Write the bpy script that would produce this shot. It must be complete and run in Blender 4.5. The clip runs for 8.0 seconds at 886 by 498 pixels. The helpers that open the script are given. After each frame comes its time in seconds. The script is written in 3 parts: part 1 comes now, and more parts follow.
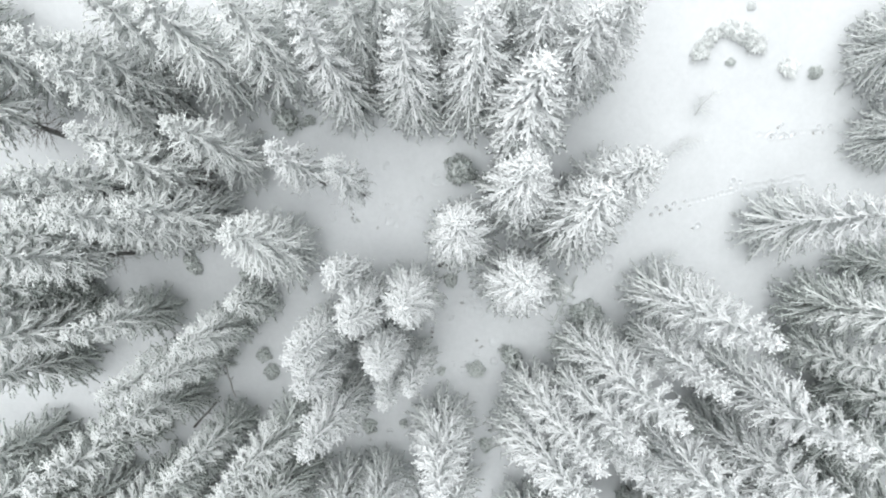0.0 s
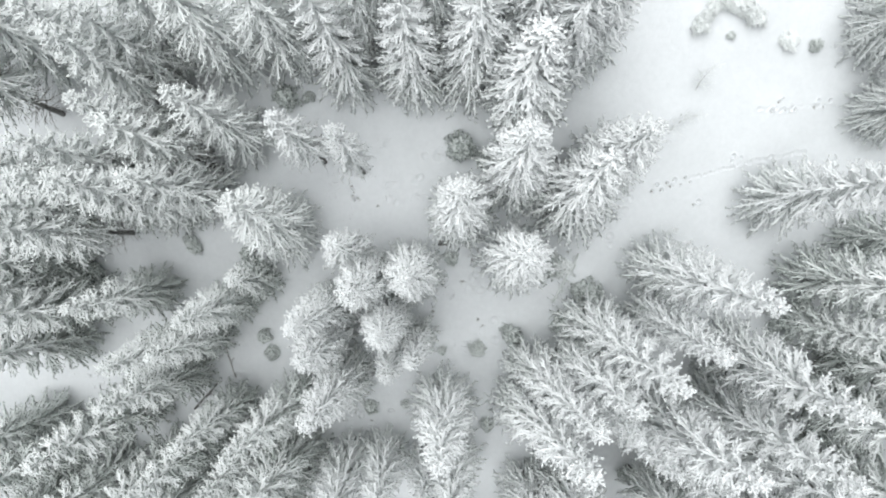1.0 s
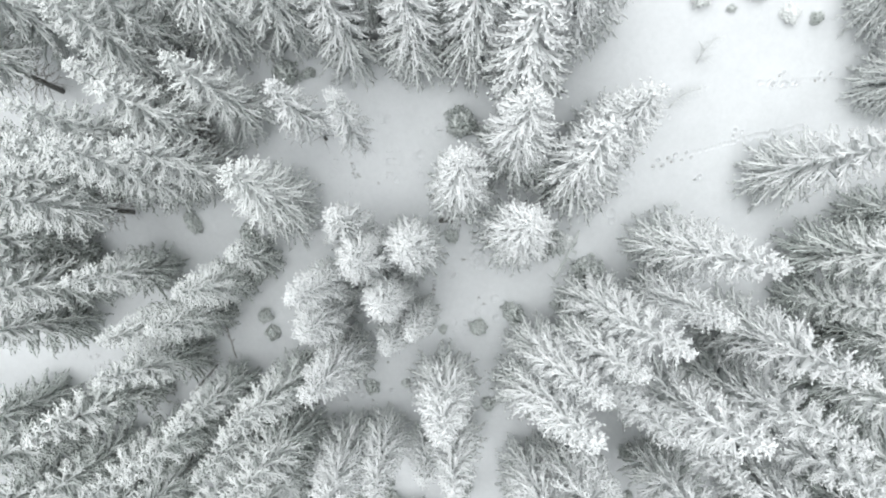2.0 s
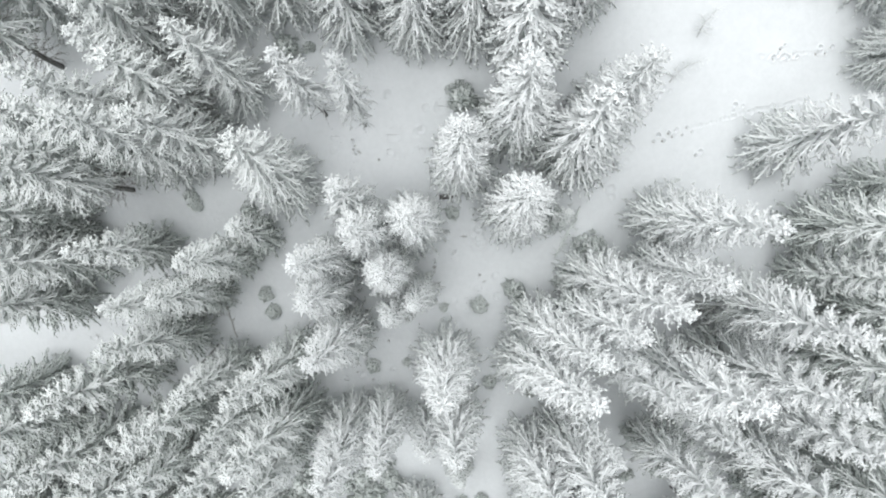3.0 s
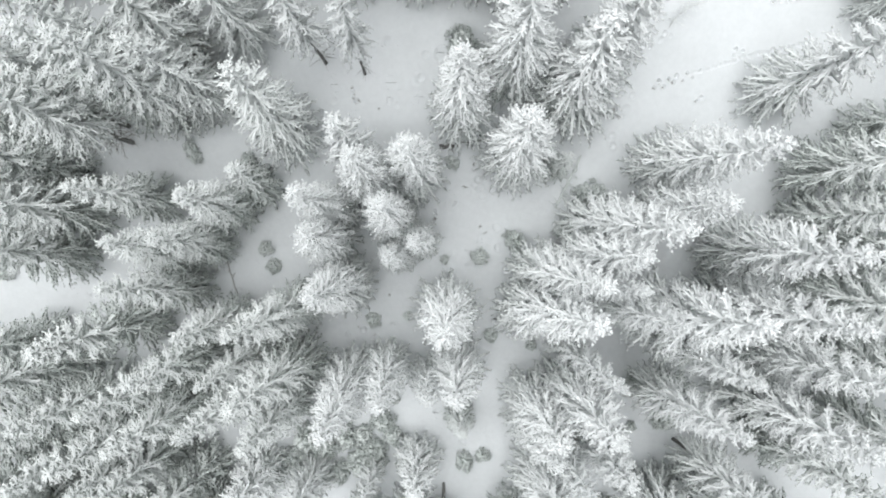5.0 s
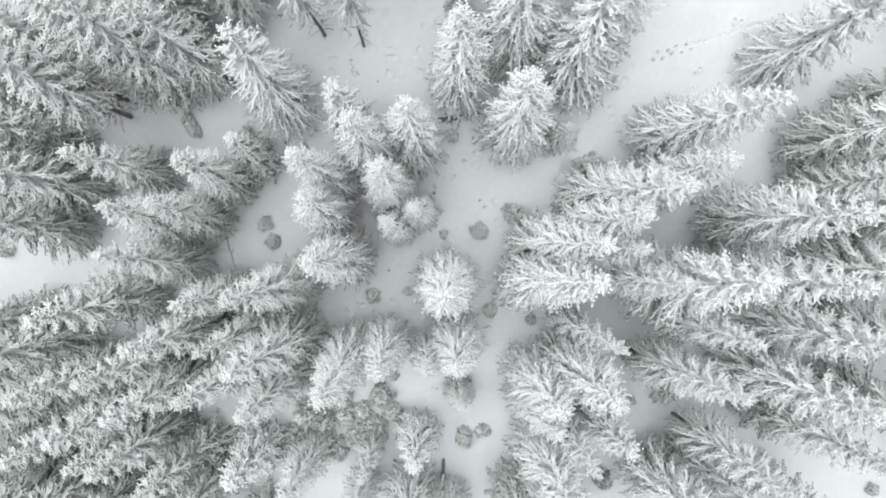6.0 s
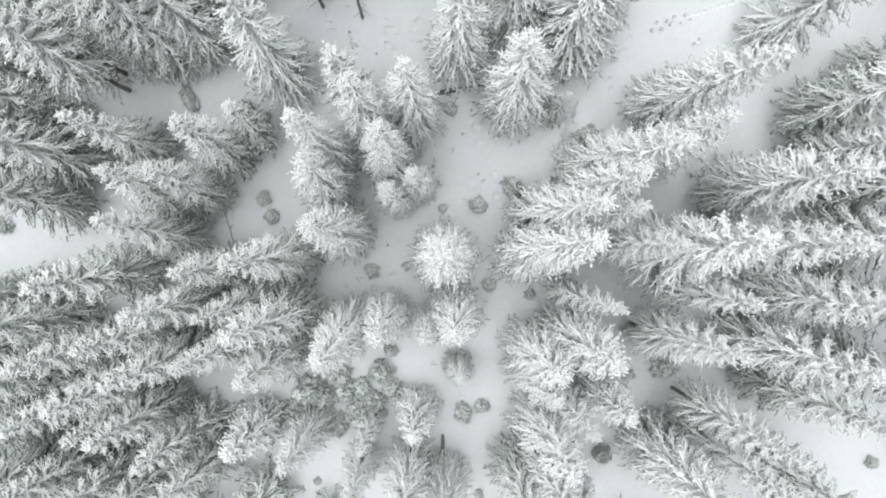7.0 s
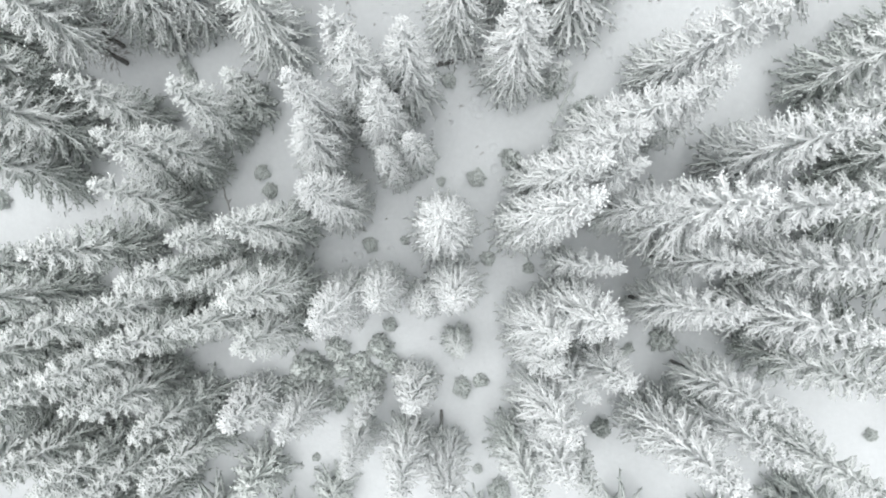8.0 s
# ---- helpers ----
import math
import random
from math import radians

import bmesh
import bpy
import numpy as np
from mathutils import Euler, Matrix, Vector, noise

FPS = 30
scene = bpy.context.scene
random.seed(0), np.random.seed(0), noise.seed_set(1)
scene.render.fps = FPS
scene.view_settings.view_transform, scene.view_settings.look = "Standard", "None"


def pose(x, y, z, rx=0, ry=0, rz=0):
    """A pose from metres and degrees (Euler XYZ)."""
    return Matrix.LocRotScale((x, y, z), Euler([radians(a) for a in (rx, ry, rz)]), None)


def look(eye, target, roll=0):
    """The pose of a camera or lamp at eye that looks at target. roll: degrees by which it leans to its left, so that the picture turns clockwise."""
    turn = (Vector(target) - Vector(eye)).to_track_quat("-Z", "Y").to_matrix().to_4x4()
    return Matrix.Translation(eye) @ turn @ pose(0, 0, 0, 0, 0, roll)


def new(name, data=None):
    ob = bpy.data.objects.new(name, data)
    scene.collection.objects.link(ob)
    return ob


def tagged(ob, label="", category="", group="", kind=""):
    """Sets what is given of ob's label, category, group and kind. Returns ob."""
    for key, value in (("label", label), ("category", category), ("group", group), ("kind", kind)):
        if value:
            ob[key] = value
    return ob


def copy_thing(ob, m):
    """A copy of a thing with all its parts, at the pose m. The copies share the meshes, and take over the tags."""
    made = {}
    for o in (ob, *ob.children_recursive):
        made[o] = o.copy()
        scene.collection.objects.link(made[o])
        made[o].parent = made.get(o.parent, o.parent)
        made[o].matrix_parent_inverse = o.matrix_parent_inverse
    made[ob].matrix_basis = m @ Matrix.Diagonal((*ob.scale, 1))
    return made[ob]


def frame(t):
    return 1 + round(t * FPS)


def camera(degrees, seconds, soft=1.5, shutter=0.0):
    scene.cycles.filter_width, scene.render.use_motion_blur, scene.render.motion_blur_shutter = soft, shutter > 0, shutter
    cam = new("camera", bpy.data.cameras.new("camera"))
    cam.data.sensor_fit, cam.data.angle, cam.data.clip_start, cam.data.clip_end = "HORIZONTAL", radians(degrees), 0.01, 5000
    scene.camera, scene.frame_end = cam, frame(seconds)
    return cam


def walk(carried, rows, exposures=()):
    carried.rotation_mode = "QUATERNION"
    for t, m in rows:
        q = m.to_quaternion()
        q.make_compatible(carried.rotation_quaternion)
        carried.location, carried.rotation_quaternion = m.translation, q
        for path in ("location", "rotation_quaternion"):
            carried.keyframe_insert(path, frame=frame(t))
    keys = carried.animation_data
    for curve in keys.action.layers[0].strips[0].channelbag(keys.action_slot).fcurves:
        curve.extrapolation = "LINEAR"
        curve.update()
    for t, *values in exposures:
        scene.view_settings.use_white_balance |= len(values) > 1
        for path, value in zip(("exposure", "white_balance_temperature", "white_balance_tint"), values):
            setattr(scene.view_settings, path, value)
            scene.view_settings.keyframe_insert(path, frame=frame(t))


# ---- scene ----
# ---------------------------------------------------------------- the flight
cam = camera(76.0, 8.0, soft=1.95)
METRES, EYE, TILT, LEAN, TURN = 16.0, 42.2, -90.0, 0.0, 0.0
ROWS = [
    (0.0, 0.0, 0.0, 0.0, 0.0, 0.0, -0.0),
    (0.5, -0.0034, 0.002, -0.0524, -0.02, -0.03, 0.13),
    (1.0, -0.0068, 0.0048, -0.1066, -0.07, -0.05, 0.24),
    (1.5, -0.0099, 0.0074, -0.1626, -0.09, -0.06, 0.35),
    (3.0, -0.0206, 0.0131, -0.3377, -0.16, -0.02, 0.58),
    (3.5, -0.0241, 0.0151, -0.3988, -0.2, -0.02, 0.65),
    (4.0, -0.0273, 0.0168, -0.461, -0.23, -0.03, 0.71),
    (4.5, -0.0304, 0.0182, -0.5238, -0.25, -0.03, 0.79),
    (6.0, -0.0351, 0.0226, -0.7222, -0.36, -0.03, 0.97),
    (6.5, -0.0355, 0.0238, -0.7905, -0.39, -0.02, 1.01),
    (7.0, -0.0346, 0.0254, -0.8593, -0.41, -0.01, 1.05),
    (7.5, -0.0335, 0.0272, -0.9284, -0.44, -0.01, 1.09),
    (8.0, -0.0318, 0.0295, -0.9985, -0.45, -0.03, 1.12),
]
walk(cam, [(t, pose(0, 0, EYE, TILT, LEAN, TURN) @ pose(METRES * x, METRES * y, METRES * z, 90 + pitch, roll, yaw)) for t, x, y, z, yaw, pitch, roll in ROWS],
     [(0.0, 1.85, 6220, 8.0), (8.0, 1.86, 6270, 8.4)])

# ---------------------------------------------------------------- overcast winter light
world = bpy.data.worlds.new("overcast")
scene.world = world
world.use_nodes = True
wn = world.node_tree.nodes
wl = world.node_tree.links
sky = wn.new("ShaderNodeTexSky")
sky.sky_type = "NISHITA"
sky.sun_disc = False
sky.sun_elevation = radians(74)
sky.sun_rotation = radians(250)
sky.dust_density = 6.0
grey = wn.new("ShaderNodeHueSaturation")
grey.inputs["Saturation"].default_value = 0.12
wl.new(sky.outputs["Color"], grey.inputs["Color"])
cloud = wn.new("ShaderNodeGamma")  # cloud evens out the dome
cloud.inputs["Gamma"].default_value = 0.3
wl.new(grey.outputs["Color"], cloud.inputs["Color"])
wl.new(cloud.outputs["Color"], wn["Background"].inputs["Color"])
wn["Background"].inputs["Strength"].default_value = 0.10

scene.cycles.max_bounces, scene.cycles.diffuse_bounces = 16, 12  # light scatters many times between white boughs

sun = new("sun", bpy.data.lights.new("sun", "SUN"))
sun.data.energy = 1.0
sun.data.angle = radians(88)
sun.data.color = (1.0, 0.985, 0.96)
sun.matrix_world = look((-7, 4, 30), (0, 0, 0))


# ---------------------------------------------------------------- materials
def material(name):
    mat = bpy.data.materials.new(name)
    mat.use_nodes = True
    return mat, mat.node_tree.nodes, mat.node_tree.links, mat.node_tree.nodes["Principled BSDF"]


def noise_node(n, l, scale, detail=4.0, rough=0.6, coord="Object"):
    tex = n.new("ShaderNodeTexNoise")
    tex.inputs["Scale"].default_value = scale
    tex.inputs["Detail"].default_value = detail
    tex.inputs["Roughness"].default_value = rough
    at = n.new("ShaderNodeTexCoord")
    l.new(at.outputs[coord], tex.inputs["Vector"])
    return tex


def ramp(n, l, source, lo, hi, a, b):
    r = n.new("ShaderNodeMapRange")
    r.inputs["From Min"].default_value, r.inputs["From Max"].default_value = lo, hi
    r.inputs["To Min"].default_value, r.inputs["To Max"].default_value = a, b
    l.new(source, r.inputs["Value"])
    return r.outputs["Result"]


def maths(n, l, op, a, b):
    m = n.new("ShaderNodeMath")
    m.operation = op
    for i, v in enumerate((a, b)):
        if isinstance(v, (int, float)):
            m.inputs[i].default_value = v
        else:
            l.new(v, m.inputs[i])
    return m.outputs[0]


def mixed(n, l, fac, a, b):
    m = n.new("ShaderNodeMix")
    m.data_type = "RGBA"
    l.new(fac, m.inputs["Factor"])
    for key, v in ((6, a), (7, b)):
        if isinstance(v, tuple):
            m.inputs[key].default_value = (*v, 1)
        else:
            l.new(v, m.inputs[key])
    return m.outputs[2]


def bumped(n, l, bsdf, height, strength, distance):
    b = n.new("ShaderNodeBump")
    b.inputs["Strength"].default_value = strength
    b.inputs["Distance"].default_value = distance
    l.new(height, b.inputs["Height"])
    l.new(b.outputs["Normal"], bsdf.inputs["Normal"])


def snow_material():
    mat, n, l, bsdf = material("snow")
    wide = noise_node(n, l, 0.12, 5, 0.6)
    fine = noise_node(n, l, 2.2, 6, 0.65)
    grain = noise_node(n, l, 14, 3, 0.6)
    f = maths(n, l, "ADD", maths(n, l, "MULTIPLY", wide.outputs["Fac"], 0.6), maths(n, l, "MULTIPLY", fine.outputs["Fac"], 0.4))
    fac = ramp(n, l, f, 0.38, 0.60, 0.0, 1.0)
    l.new(mixed(n, l, fac, (0.61, 0.626, 0.634), (0.675, 0.69, 0.70)), bsdf.inputs["Base Color"])
    bsdf.inputs["Roughness"].default_value = 0.75
    bsdf.inputs["Specular IOR Level"].default_value = 0.2
    h = maths(n, l, "ADD", fine.outputs["Fac"], maths(n, l, "MULTIPLY", grain.outputs["Fac"], 0.15))
    bumped(n, l, bsdf, h, 0.35, 0.12)
    return mat


def rime_material(name, needle, rime, cover):
    """Needles under rime: white where twigs face the sky, the haze-paled needle tone where the rime is thin."""
    mat, n, l, bsdf = material(name)
    geo = n.new("ShaderNodeNewGeometry")
    sep = n.new("ShaderNodeSeparateXYZ")
    l.new(geo.outputs["Normal"], sep.inputs[0])
    fine = noise_node(n, l, 9, 4, 0.65)
    patch = noise_node(n, l, 1.3, 3, 0.6)
    info = n.new("ShaderNodeObjectInfo")
    up = maths(n, l, "MULTIPLY", sep.outputs["Z"], 0.42)
    v = maths(n, l, "ADD", up, maths(n, l, "MULTIPLY", fine.outputs["Fac"], 0.7))
    v = maths(n, l, "ADD", v, maths(n, l, "MULTIPLY", patch.outputs["Fac"], 0.5))
    v = maths(n, l, "ADD", v, maths(n, l, "MULTIPLY", info.outputs["Random"], 0.14))
    v = maths(n, l, "ADD", v, maths(n, l, "MULTIPLY", geo.outputs["Random Per Island"], 0.24))
    fac = ramp(n, l, v, cover + 0.04, cover + 0.52, 0.0, 1.0)
    l.new(mixed(n, l, fac, needle, rime), bsdf.inputs["Base Color"])
    bsdf.inputs["Roughness"].default_value = 0.85
    bsdf.inputs["Specular IOR Level"].default_value = 0.15
    rough = noise_node(n, l, 26, 3, 0.7)
    bumped(n, l, bsdf, rough.outputs["Fac"], 0.45, 0.04)
    return mat


def bark_material():
    mat, n, l, bsdf = material("bark")
    fine = noise_node(n, l, 7, 5, 0.7)
    l.new(mixed(n, l, ramp(n, l, fine.outputs["Fac"], 0.4, 0.68, 0.0, 1.0), (0.085, 0.078, 0.07), (0.36, 0.365, 0.36)), bsdf.inputs["Base Color"])
    bsdf.inputs["Roughness"].default_value = 0.9
    bumped(n, l, bsdf, fine.outputs["Fac"], 0.8, 0.05)
    return mat


SNOW = snow_material()
# needle tones are frost-pale, and paled further: haze is put into the colour
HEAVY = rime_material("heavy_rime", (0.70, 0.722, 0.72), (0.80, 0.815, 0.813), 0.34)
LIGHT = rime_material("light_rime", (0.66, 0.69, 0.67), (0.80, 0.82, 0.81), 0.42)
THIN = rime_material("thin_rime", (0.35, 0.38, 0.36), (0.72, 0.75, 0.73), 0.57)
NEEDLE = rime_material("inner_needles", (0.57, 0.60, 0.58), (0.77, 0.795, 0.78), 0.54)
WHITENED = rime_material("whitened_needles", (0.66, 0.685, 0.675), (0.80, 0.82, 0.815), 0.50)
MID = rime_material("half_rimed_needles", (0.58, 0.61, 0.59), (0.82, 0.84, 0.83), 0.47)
BARK = bark_material()


def litter_material():
    mat, n, l, bsdf = material("frosted_litter")
    fine = noise_node(n, l, 11, 4, 0.7)
    l.new(mixed(n, l, ramp(n, l, fine.outputs["Fac"], 0.42, 0.66, 0.0, 1.0), (0.22, 0.21, 0.19), (0.55, 0.55, 0.54)), bsdf.inputs["Base Color"])
    bsdf.inputs["Roughness"].default_value = 0.95
    return mat


LITTER = litter_material()


# ---------------------------------------------------------------- mesh helpers
def mesh_of(name, verts, faces, mat, smooth=True):
    me = bpy.data.meshes.new(name)
    me.from_pydata(verts, [], faces)
    me.materials.append(mat)
    if smooth:
        me.polygons.foreach_set("use_smooth", [True] * len(me.polygons))
    me.update()
    return me


def part(name, me, parent, label="", kind=""):
    ob = new(name, me)
    ob.parent = parent
    return tagged(ob, label, kind=kind)


def tube(verts, faces, points, radii, sides, twist=0.0):
    """A tapered tube along points; the last point closes it as a tip."""
    first = len(verts)
    count = len(points)
    for i in range(count - 1):
        a = points[max(i - 1, 0)]
        b = points[i + 1]
        way = (b - a).normalized()
        side = way.cross(Vector((0.03, 0.07, 1.0)))
        if side.length < 1e-3:
            side = Vector((1, 0, 0))
        side.normalize()
        up = side.cross(way)
        for k in range(sides):
            ang = twist + 2 * math.pi * k / sides
            verts.append(points[i] + (side * math.cos(ang) + up * math.sin(ang)) * radii[i])
    verts.append(points[-1])
    tip = len(verts) - 1
    for i in range(count - 2):
        for k in range(sides):
            a = first + i * sides + k
            b = first + i * sides + (k + 1) % sides
            faces.append((a, b, b + sides, a + sides))
    last = first + (count - 2) * sides
    for k in range(sides):
        faces.append((last + k, last + (k + 1) % sides, tip))


# ---------------------------------------------------------------- the hillside
TRACKS = []  # x, y, radius, depth of each dent in the snow


def soft_clip(v, lo, hi):
    if v < lo:
        return lo - 6.0 * (1 - math.exp((v - lo) / 6.0))
    if v > hi:
        return hi + 9.0 * (1 - math.exp((hi - v) / 9.0))
    return v


def slope(x, y):
    u = soft_clip(x, -36, 34) / 20.0
    v = soft_clip(y, -34, 12) / 20.0
    return -3.08 + 1.186 * u + 6.58 * v - 0.851 * u * v - 0.067 * u * u + 1.835 * v * v


def height(x, y):
    """The snow's height."""
    p = Vector((x, y, 0))
    z = slope(x, y)
    z += 0.28 * noise.noise(p * 0.16) + 0.10 * noise.noise(p * 0.55 + Vector((7, 3, 1))) + 0.035 * noise.noise(p * 1.6)
    return z


def dent(x, y, near):
    d = 0.0
    for tx, ty, r, depth in near:
        q = ((x - tx) ** 2 + (y - ty) ** 2) / (r * r)
        if q < 4:
            d -= depth * math.exp(-1.6 * q * q)
            d += 0.3 * depth * math.exp(-6 * (math.sqrt(q) - 1.35) ** 2)
    return d


def trail(x0, y0, x1, y1, step, spread, r, depth, seed):
    rng = random.Random(seed)
    length = math.hypot(x1 - x0, y1 - y0)
    for i in range(int(length / step)):
        s = (i + rng.uniform(-0.25, 0.25)) * step / length
        side = spread * (1 if i % 2 else -1) + rng.uniform(-0.06, 0.06)
        TRACKS.append((x0 + (x1 - x0) * s - side * (y1 - y0) / length, y0 + (y1 - y0) * s + side * (x1 - x0) / length,
                       r * rng.uniform(0.75, 1.2), depth * rng.uniform(0.6, 1.2)))


trail(16, 2.8, 19.2, 3.6, 0.36, 0.22, 0.14, 0.20, 1)
trail(18.6, 3.5, 22.4, 4.5, 0.28, 0.03, 0.15, 0.05, 2)
trail(22.4, 4.6, 27.2, 5.4, 0.3, 0.04, 0.17, 0.05, 3)
trail(21.6, 4.9, 22.6, 5.4, 0.3, 0.16, 0.13, 0.18, 4)
trail(23.9, 8.2, 26, 8.4, 0.28, 0.05, 0.16, 0.16, 5)
trail(26.9, 8.6, 28.5, 8.7, 0.36, 0.2, 0.15, 0.18, 6)
trail(24.3, 8.9, 24.8, 9, 0.25, 0.08, 0.12, 0.2, 7)
trail(19.3, 1.65, 20.3, 1.95, 0.42, 0.1, 0.15, 0.2, 8)
trail(-7.1, 2.3, -7.05, 3.3, 0.22, 0.04, 0.12, 0.2, 9)
trail(-7, 2.2, -6.5, 2.3, 0.22, 0.03, 0.12, 0.2, 10)
trail(13.1, 1.2, 13.2, 0.5, 0.3, 0.02, 0.2, 0.2, 11)
trail(-0.9, -6.3, -0.95, -7.4, 0.3, 0.05, 0.14, 0.16, 12)
trail(23.0, 8.35, 28.0, 8.6, 0.25, 0.02, 0.16, 0.04, 13)
trail(14.6, 5.3, 17.4, 6.6, 0.4, 0.15, 0.2, 0.08, 14)
soft_dents = random.Random(31)  # trodden hollows and lumps fallen from the boughs
for cx, cy, wide, number in ((2.2, -5.2, 1.6, 7), (3.0, -8.0, 1.3, 7), (-5.6, 2.4, 1.8, 8), (-2.0, 3.4, 1.6, 5), (-6.6, -16.6, 1.5, 6), (13.4, 0.4, 1.0, 4), (-19.4, -12.0, 1.8, 7), (0.6, -25.6, 1.4, 6), (-30.5, -12.6, 2.2, 8)):
    for i in range(number):
        TRACKS.append((cx + soft_dents.gauss(0, wide), cy + soft_dents.gauss(0, wide), soft_dents.uniform(0.22, 0.5), soft_dents.uniform(0.04, 0.11)))


def build_ground():
    near_x = np.arange(-46, 42.01, 0.5)
    near_y = np.arange(-52, 28.01, 0.5)
    far = np.array([4, 10, 20, 40, 80, 160, 320, 700, 1500, 3000.0])
    xs = np.concatenate([(near_x[0] - far)[::-1], near_x, near_x[-1] + far])
    ys = np.concatenate([(near_y[0] - far)[::-1], near_y, near_y[-1] + far])
    nx, ny = len(xs), len(ys)
    grid = [[height(float(x), float(y)) for y in ys] for x in xs]
    verts = [(float(xs[i]), float(ys[j]), grid[i][j]) for i in range(nx) for j in range(ny)]
    marked = set()
    for tx, ty, r, depth in TRACKS:
        for dx in (-2 * r, 0, 2 * r):
            for dy in (-2 * r, 0, 2 * r):
                marked.add((int(np.searchsorted(xs, tx + dx) - 1), int(np.searchsorted(ys, ty + dy) - 1)))
    faces = []
    fine = 10
    for i in range(nx - 1):
        for j in range(ny - 1):
            a = i * ny + j
            if (i, j) not in marked:
                faces.append((a, a + ny, a + ny + 1, a + 1))
                continue
            first = len(verts)
            near = [track for track in TRACKS if abs(track[0] - xs[i] - 0.25) < 1.4 and abs(track[1] - ys[j] - 0.25) < 1.4]
            for p in range(fine + 1):
                for q in range(fine + 1):
                    s, t = p / fine, q / fine
                    x, y = xs[i] + s * (xs[i + 1] - xs[i]), ys[j] + t * (ys[j + 1] - ys[j])
                    z = (grid[i][j] * (1 - s) + grid[i + 1][j] * s) * (1 - t) + (grid[i][j + 1] * (1 - s) + grid[i + 1][j + 1] * s) * t
                    verts.append((float(x), float(y), z + dent(x, y, near)))
            for p in range(fine):
                for q in range(fine):
                    b = first + p * (fine + 1) + q
                    faces.append((b, b + fine + 1, b + fine + 2, b + 1))
    ob = new("ground", mesh_of("ground", verts, faces, SNOW))
    tagged(ob, "deep soft snow over a forest hillside with animal tracks", "snow ground", kind="structure")


build_ground()


# ---------------------------------------------------------------- spruces
def shoot(verts, faces, p, d, length, r, rng):
    """A stubby finger of rime: a three-sided cone with a swollen middle."""
    side = d.cross(UP)
    side = side.normalized() if side.length > 1e-3 else Vector((1, 0, 0))
    rise = side.cross(d)
    first = len(verts)
    mid = p + d * (length * 0.55)
    turn = rng.uniform(0, 2)
    for k in range(3):
        c, s = math.cos(turn + 2.094 * k), math.sin(turn + 2.094 * k)
        verts.append(mid + (side * c + rise * s) * r)
    verts.append(p)
    verts.append(p + d * length)
    for k in range(3):
        m = first + (k + 1) % 3
        faces.append((first + k, m, first + 4))
        faces.append((m, first + k, first + 3))


def cone(verts, faces, p, d, length, r, rng):
    """A short rimed needle cluster."""
    side = d.cross(UP)
    side = side.normalized() if side.length > 1e-3 else Vector((1, 0, 0))
    rise = side.cross(d)
    first = len(verts)
    turn = rng.uniform(0, 2)
    for k in range(3):
        c, s = math.cos(turn + 2.094 * k), math.sin(turn + 2.094 * k)
        verts.append(p + (side * c + rise * s) * r)
    verts.append(p + d * length)
    for k in range(3):
        faces.append((first + k, first + (k + 1) % 3, first + 3))


UP = Vector((0, 0, 1))


def frond(verts, faces, at, length, across, fluff, fine, rng, forks=2):
    """One bough: a straight cord with close comb-like fingers; a long one forks into narrower side boughs."""
    steps = 5 if length > 1.0 else 4
    thick = (0.062 + 0.020 * length) * fluff
    pts = [at(i / (steps - 1)) for i in range(steps)]
    tube(verts, faces, pts, [thick * (1 - 0.45 * i / (steps - 1)) * rng.uniform(0.85, 1.15) for i in range(steps)], 4, rng.uniform(0, 1))
    if forks and length > 1.1:
        hand = rng.choice((-1, 1))
        for s0 in ((0.34, ) if forks == 1 or length < 1.5 else (0.26, 0.48)):
            hand = -hand
            s0 += rng.uniform(-0.05, 0.05)
            root = at(s0)
            way = (at(s0 + 0.1) - root).normalized()
            span = length * (1 - s0) * rng.uniform(0.55, 0.8)
            aim = (way + across * hand * rng.uniform(0.30, 0.45)).normalized()

            def side_path(s, root=root, aim=aim, way=way, span=span):
                return root + aim * (span * s) + way * (0.10 * span * s * s) - UP * (0.12 * span * s * s)

            frond(verts, faces, side_path, span, Vector((-aim.y, aim.x, 0)).normalized(), fluff * 0.92, fine, rng, 0)
    count = max(4, int(length / 0.22 * fine))
    lead = rng.choice((0, 1))
    for j in range(count):
        s = 0.10 + 0.88 * (j + rng.uniform(0.1, 0.7)) / count
        p = at(s)
        way = (at(s + 0.06) - p).normalized()
        side = across * (1 if (j + lead) % 2 else -1)
        span = min(0.58, 0.23 + 0.21 * length * (1 - s)) * rng.uniform(0.75, 1.25)
        d = (way + side * rng.uniform(0.42, 0.68) + UP * rng.uniform(-0.05, 0.10)).normalized()
        shoot(verts, faces, p, d, span, 0.070 * fluff, rng)


